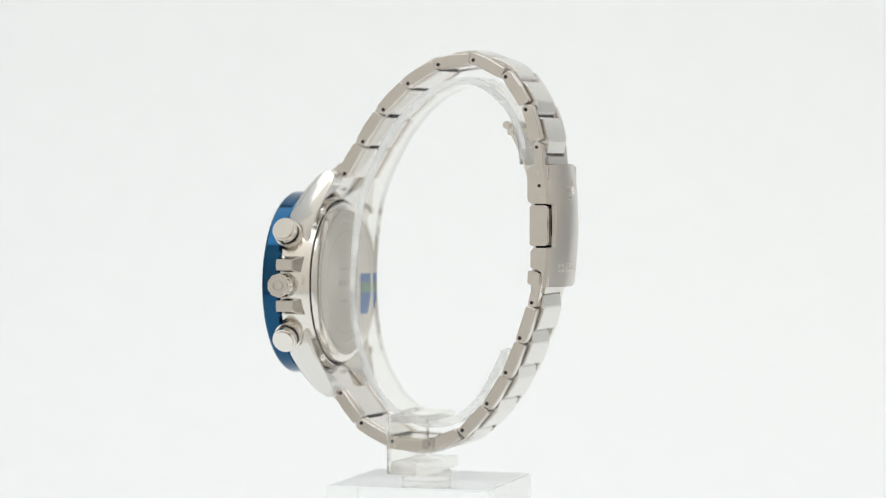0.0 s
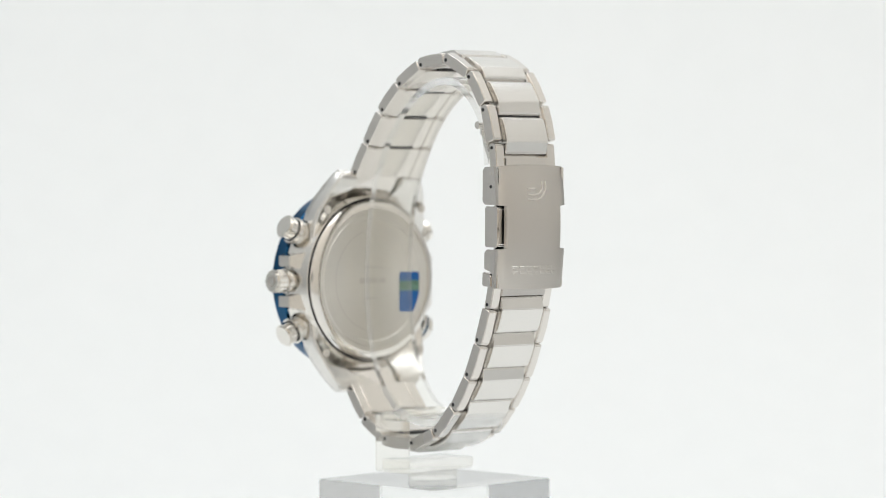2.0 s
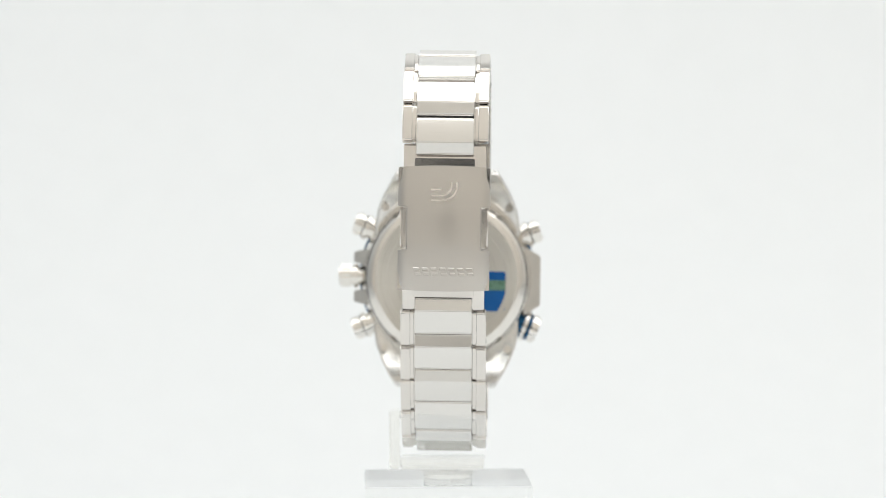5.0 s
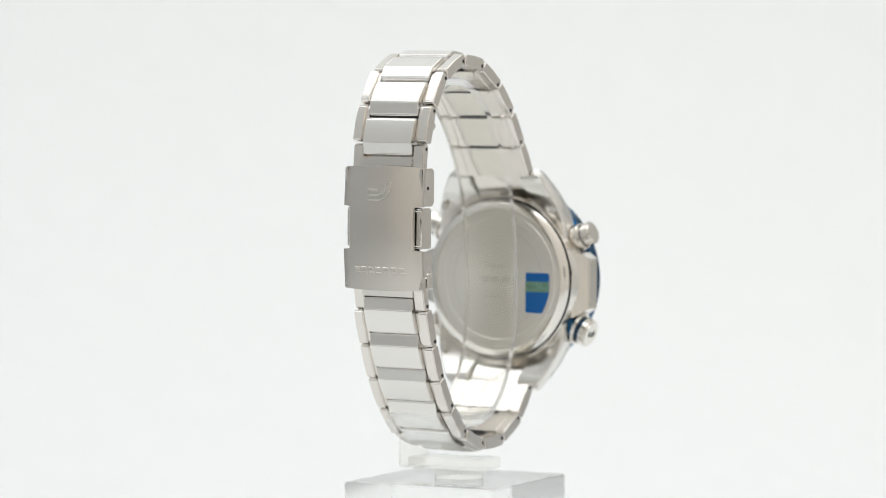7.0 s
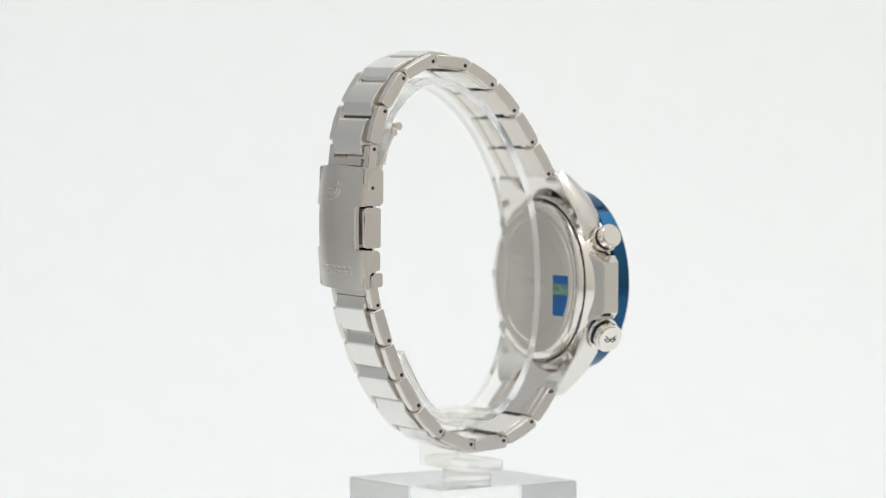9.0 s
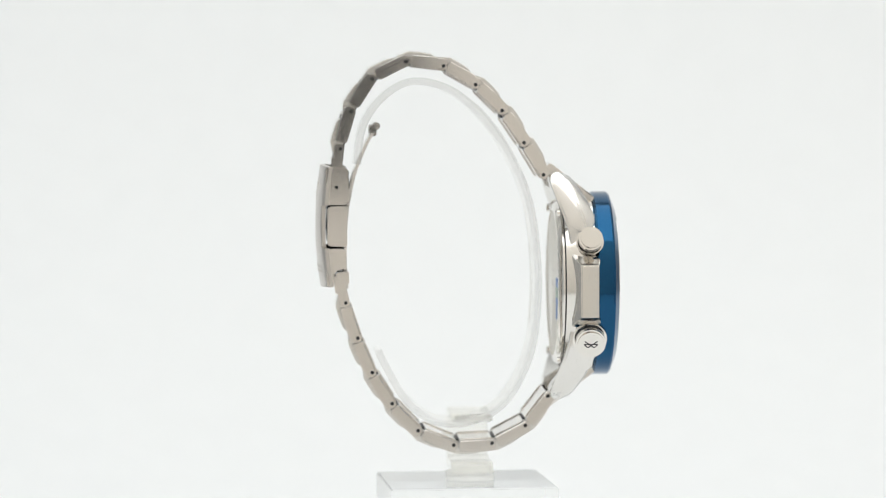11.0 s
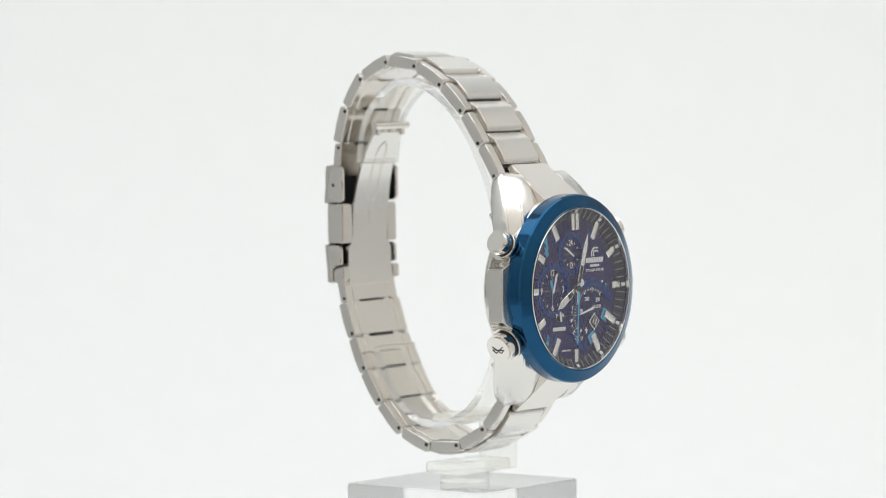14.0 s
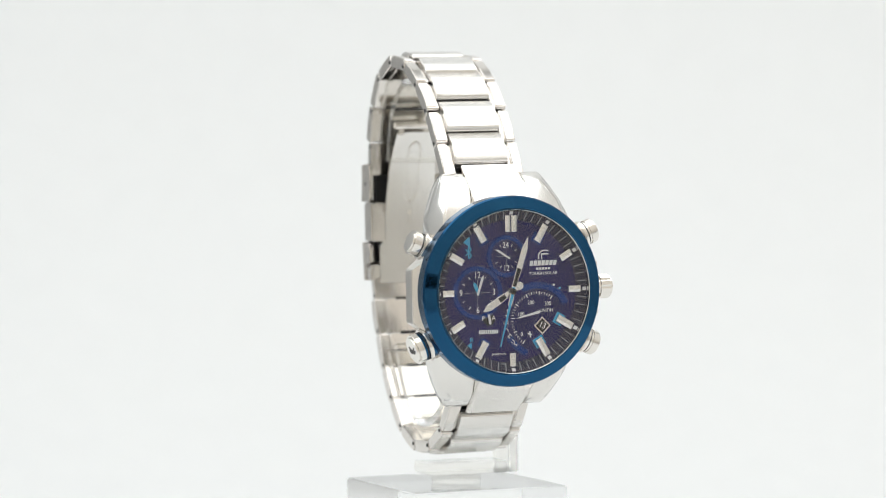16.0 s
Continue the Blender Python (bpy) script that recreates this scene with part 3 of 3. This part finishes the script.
    lettering("numerals", "24", 1.45, -1.1, Y - 0.1, CZ + 10.8, WHITE, sd, stretch=0.78)
    lettering("numerals", "12", 1.45, -1.0, Y - 0.1, CZ + 5.4, WHITE, sd, stretch=0.78)
    pointer("pointer", -1.0, 8.2, 303, 3.1, 1.0, 0.2, 0.28, Y - 0.3, WHITE, sd)
    # left subdial: second time zone
    sd = subdial(-8.4, -0.1, 6.3, 5.1, "side_subdial")
    rim(-8.4, -0.1, 6.3, 5.1, sd)
    ticks_round(-8.4, -0.1, 0.0, 3.1, (0, 90, 180, 270), sd, GREY)
    ticks_round(-8.4, -0.1, 3.7, 4.4, (30, 60, 120, 150, 210, 240, 300, 330), sd)
    for tx, dx, dz in (("12", 0, 4.1), ("3", 4.1, 0), ("6", 0, -4.1), ("9", -4.2, 0)):
        lettering("numerals", tx, 1.6, -8.4 + dx, Y - 0.1, CZ - 0.1 + dz, WHITE, sd, stretch=0.78)
    pointer("pointer", -8.4, -0.1, 18, 4.3, 0.6, 0.25, 0.3, Y - 0.45, WHITE, sd)
    pointer("pointer", -8.4, -0.1, 338, 2.7, 0.4, 0.3, 0.42, Y - 0.3, SKY, sd, "sky blue pointer")
    # lower subdial: mode scale with weekday arc
    sd = subdial(6.7, -7.0, 8.4, 7.3, "lower_subdial")
    rim(6.7, -7.0, 9.0, 7.3, sd, 27.0, 119.0)
    rim(6.7, -7.0, 9.0, 7.3, sd, 207.0, 250.0)
    ticks_round(6.7, -7.0, 6.1, 6.7, range(215, 401, 6), sd)
    ticks_round(6.7, -7.0, 5.8, 6.8, range(215, 401, 30), sd, WHITE, 0.1)
    for tx, x, z in (("200", 5.1, -2.9), ("300", 9.4, -3.3), ("100", 2.5, -5.6), ("0", 2.6, -10.3)):
        lettering("numerals", tx, 1.05, x, Y - 0.1, CZ + z, WHITE, sd, stretch=0.8)
    lettering("unit_words", "UNIT/H", 0.85, 9.0, Y - 0.1, CZ - 4.9, WHITE, sd, stretch=0.85)
    for tx, ang in (("S", 226), ("U", 233), ("M", 244), ("T", 255), ("W", 266), ("T", 277), ("F", 287)):
        a = radians(ang)
        lettering("weekday_letter", tx, 0.95, 6.7 + 8.1 * math.sin(a), Y - 0.48, CZ - 7.0 + 8.1 * math.cos(a), WHITE, sd, turn=ang - 270 - 20)
    pointer("pointer", 6.7, -5.2, 257, 5.6, 0.5, 0.34, 0.16, Y - 0.45, WHITE, sd)
    plane = bmesh.new()
    flat([(4.1, -10.3), (5.3, -10.6), (5.3, -10.3), (4.1, -10.0)], Y - 0.08, Y - 0.14, plane)
    flat([(4.5, -9.6), (4.8, -9.6), (5.0, -11.1), (4.7, -11.1)], Y - 0.08, Y - 0.14, plane)
    for v in plane.verts:
        v.co.z += CZ
    part("aeroplane_sign", plane, WHITE, sd)
    # date window, turned
    date = part("date_window", hull([(7.9 + r * math.cos(radians(a)), y, CZ - 8.4 + r * math.sin(radians(a))) for r in (2.15,) for a in (0, 90, 180, 270) for y in (Y, Y - 0.16)]), SILVER, face, "diamond date window framed in silver")
    part("date_disc", hull([(7.9 + 1.7 * math.cos(radians(a)), y, CZ - 8.4 + 1.7 * math.sin(radians(a))) for a in (0, 90, 180, 270) for y in (Y - 0.1, Y - 0.19)]), BLACK, date)
    lettering("numerals", "13", 1.5, 7.9, Y - 0.23, CZ - 8.4, WHITE, date, turn=25, stretch=0.85)
    # small am and pm disc
    pa = part("half_day_disc", lathe([(0, Y - 0.07), (1.5, Y - 0.07), (1.5, Y), (0, Y)], 32, -5.6, CZ - 6.4, False), BLACK, face)
    pointer("pointer", -5.6, -6.4, 170, 1.3, 1.2, 0.3, 0.3, Y - 0.3, WHITE, pa)
    lettering("letter", "P", 1.1, -7.2, Y - 0.5, CZ - 6.2, WHITE, face)
    lettering("letter", "A", 1.1, -4.5, Y - 0.14, CZ - 6.2, WHITE, face)
    # printed words and plain marks
    lettering("dial_words", "TOUGH SOLAR", 0.72, 8.4, Y - 0.06, CZ + 3.9, WHITE, face, stretch=1.05)
    lettering("dial_words", "JAPAN MOVT", 0.42, -3.2, Y - 0.06, CZ - 14.7, WHITE, face)
    lettering("dial_words", "ON", 0.7, -2.4, Y - 0.5, CZ - 17.2, GREY, face)
    lettering("dial_words", "OFF", 0.7, 4.6, Y - 0.5, CZ - 16.8, GREY, face)
    lettering("letter", "R", 1.1, -10.1, Y - 0.06, CZ - 11.1, SKY, face)
    bm = bmesh.new()
    for k in range(7):
        x = 5.4 + 1.0 * k
        hull([(x + u + 0.2 * (z - 6.3), y, CZ + z) for u in (-0.4, 0.4) for y in (Y, Y - 0.1) for z in (5.75, 6.95)], 0, 2, bm)
    part("word_bars", bm, WHITE, face)
    bm = bmesh.new()
    for k in range(5):
        hull([(6.9 + 0.75 * k + u, y, CZ + z) for u in (-0.28, 0.28) for y in (Y, Y - 0.1) for z in (4.75, 5.3)], 0, 2, bm)
    part("word_bars", bm, WHITE, face)
    bm = bmesh.new()
    for k in range(9):
        hull([(-8.0 + 0.55 * k + u, y, CZ + z) for u in (-0.2, 0.2) for y in (Y, Y - 0.1) for z in (-9.8, -8.9)], 0, 2, bm)
    part("word_bars", bm, WHITE, face)
    bm = bmesh.new()
    for d in (0.0, 0.75):
        run = spline([(7.3 + d, 7.4), (7.3 + d, 8.3), (8.2, 9.2 - d), (9.8, 9.2 - d)], 5)
        for (xa, za), (xb, zb) in zip(run, run[1:]):
            hull([(x, y, CZ + z + h) for x, z in ((xa - 0.15, za), (xa + 0.15, za), (xb, zb)) for h in (-0.17, 0.17) for y in (Y, Y - 0.1)], 0, 2, bm)
    part("curved_sign", bm, WHITE, face)
    bm = bmesh.new()
    for z in (11.9, -12.9):
        flat([(-12.1, CZ + z), (-10.1, CZ + z + 1.2), (-10.1, CZ + z - 1.2)], Y, Y - 0.1, bm)
    part("arrow_marks", bm, SKY, face)
    bm = bmesh.new()
    runes = [(-0.75, -0.75), (0.75, 0.7), (0, 1.45), (0, -1.45), (0.75, -0.7), (-0.75, 0.75)]
    for (a, b2), (c, e) in zip(runes, runes[1:]):
        rod((-10.5 + a, Y - 0.05, CZ + 9.4 + b2), (-10.5 + c, Y - 0.05, CZ + 9.4 + e), 0.16, 6, bm=bm)
    part("rune_sign", bm, SKY, face)
    for x, z, m in ((10.9, 1.1, WHITE), (12.4, 0.3, SKY)):
        part("indicator_dot", rod((x, Y - 0.36, CZ + z), (x, Y - 0.48, CZ + z), 0.28, 16), m, face)
    # main pointers
    def big(name, angle, length, w, y, slot0, slot1, label):
        c, s = math.cos(radians(angle)), math.sin(radians(angle))
        q = lambda r, u: (r * s + u * c, CZ + r * c - u * s)
        ob = part(name, flat([q(-1.2, -0.5), q(-1.2, 0.5), q(length * 0.45, w), q(length * 0.8, w * 1.05), q(length, 0.08), q(length, -0.08), q(length * 0.8, -w * 1.05), q(length * 0.45, -w)], y, y - 0.2, width=0.05), POINTER_STEEL, watch, label)
        if name == "hour_pointer":
            part("tail", flat([q(-0.8, -0.45), q(-0.8, 0.45), q(-2.2, 0.95), q(-3.0, 0.8), q(-3.3, 0.0), q(-3.0, -0.8), q(-2.2, -0.95)], y, y - 0.2, width=0.05), POINTER_STEEL, ob)
        part("dark_slot", flat([q(slot0, -w * 0.62), q(slot0, w * 0.62), q(slot1, w * 0.7), q(slot1, -w * 0.7)], y - 0.14, y - 0.22), BLACK, ob)
    big("hour_pointer", 238, 8.7, 0.85, -38.0, 2.0, 3.9, "polished steel hour pointer with dark slot")
    big("minute_pointer", 18, 13.3, 0.72, -38.4, 1.2, 5.6, "polished steel minute pointer with dark slot")
    part("centre_cap", rod((0, Y, CZ), (0, -39.0, CZ), 0.75, 24, 0.1), BLACK, watch)
    q = lambda r, u: (u, r)
    sec = part("second_pointer", flat([(-0.14, 13.3), (0.14, 13.3), (0.3, 0), (0.3, -1), (-0.3, -1), (-0.3, 0)], 0, -0.12), SKY, watch, "thin sky blue second pointer", pose(0, -38.75 * MM, CZ * MM))
    part("sheath", flat([(-0.5, 0.4), (0.5, 0.4), (0.62, 2.6), (0.4, 3.7), (-0.4, 3.7), (-0.62, 2.6)], 0.1, -0.02, width=0.02), POINTER_STEEL, sec)
    glass = part("crystal", lathe([(0, -39.6), (18.93, -39.45), (18.93, -40.1), (0, -40.4)], 96, 0, CZ, False), GLASS, watch, "clear mineral crystal", smooth=30)
    glass.visible_shadow = False
    return sec


bracelet()
clasp()
strap_parts = set(watch.children)
case()
second = dial()
HEAD = pose(0.0007, -0.0006, 0)                  # the head sits a little off the bracelet's line
for ob in set(watch.children) - strap_parts:
    ob.matrix_basis = HEAD @ ob.matrix_basis

# ---- the clear stand ----
stand = tagged(new("display_stand"), "clear acrylic watch stand with a C-shaped collar", "display stand")


def clear_stand():
    run = spline([(23.0, 37.0), (21.6, 46.0), (17.2, 53.0), (10.0, 57.6), (1.5, 56.8), (-6.0, 52.2), (-11.6, 46.2), (-16.2, 38.8), (-20.0, 30.0), (-22.0, 20.0), (-22.8, 8.0), (-22.0, -4.0),
                  (-19.6, -13.0), (-15.0, -21.0), (-9.0, -25.6), (-1.0, -27.4), (6.0, -25.6), (12.0, -20.0), (17.0, -11.0), (18.0, -8.6)], 4)
    bm = sweep(run, 14.0, 1.8)
    soft = part("collar", bm, THIN, stand, smooth=40)
    bm = block(11.8, 14.4, -10.6, -0.4, -38.4, -24.0, 0.3)
    part("arm", bm, THIN, stand)
    part("top_plate", block(-7.0, 11.7, -10.6, -0.4, -26.0, -24.0, 0.3), THIN, stand)
    part("bottom_plate", block(-9.0, 11.7, -10.6, -0.4, -38.4, -35.6, 0.3), THIN, stand)
    part("post", rod((0, -5.5, -40.75), (0, -5.5, -38.5), 6.0, 32, 0.2), THIN, stand, smooth=40)
    base = block(-20.25, 20.25, -20.25, 20.25, FLOOR + 0.3, -40.8, 0.35)
    bmesh.ops.rotate(base, cent=(0, 0, 0), matrix=Matrix.Rotation(radians(3.2), 3, "Z"), verts=base.verts)
    bmesh.ops.translate(base, vec=(0.35, -4.5, 0), verts=base.verts)
    part("base_block", base, ACRYLIC, stand, "square clear acrylic base block")
    soft.data.materials.append(FROST)
    for f in soft.data.polygons:
        if abs(f.normal.x) > 0.9:
            f.material_index = 1
    for ob in stand.children:
        ob.visible_shadow = False


clear_stand()


def motions():
    walk(watch, [(t, watch_pose(a)) for t, a in TURNS])
    walk(stand, [(t, pose(0, 0, 0, 0, 0, a - 108.0)) for t, a in TURNS])
    rows = []
    for k in range(17):
        m = HEAD @ pose(0, -38.75 * MM, CZ * MM, 0, 99.0 + 6.0 * k, 0)
        rows.append((float(k), m))
        if k < 16:
            rows.append((k + 0.85, m))
    walk(second, rows)


motions()
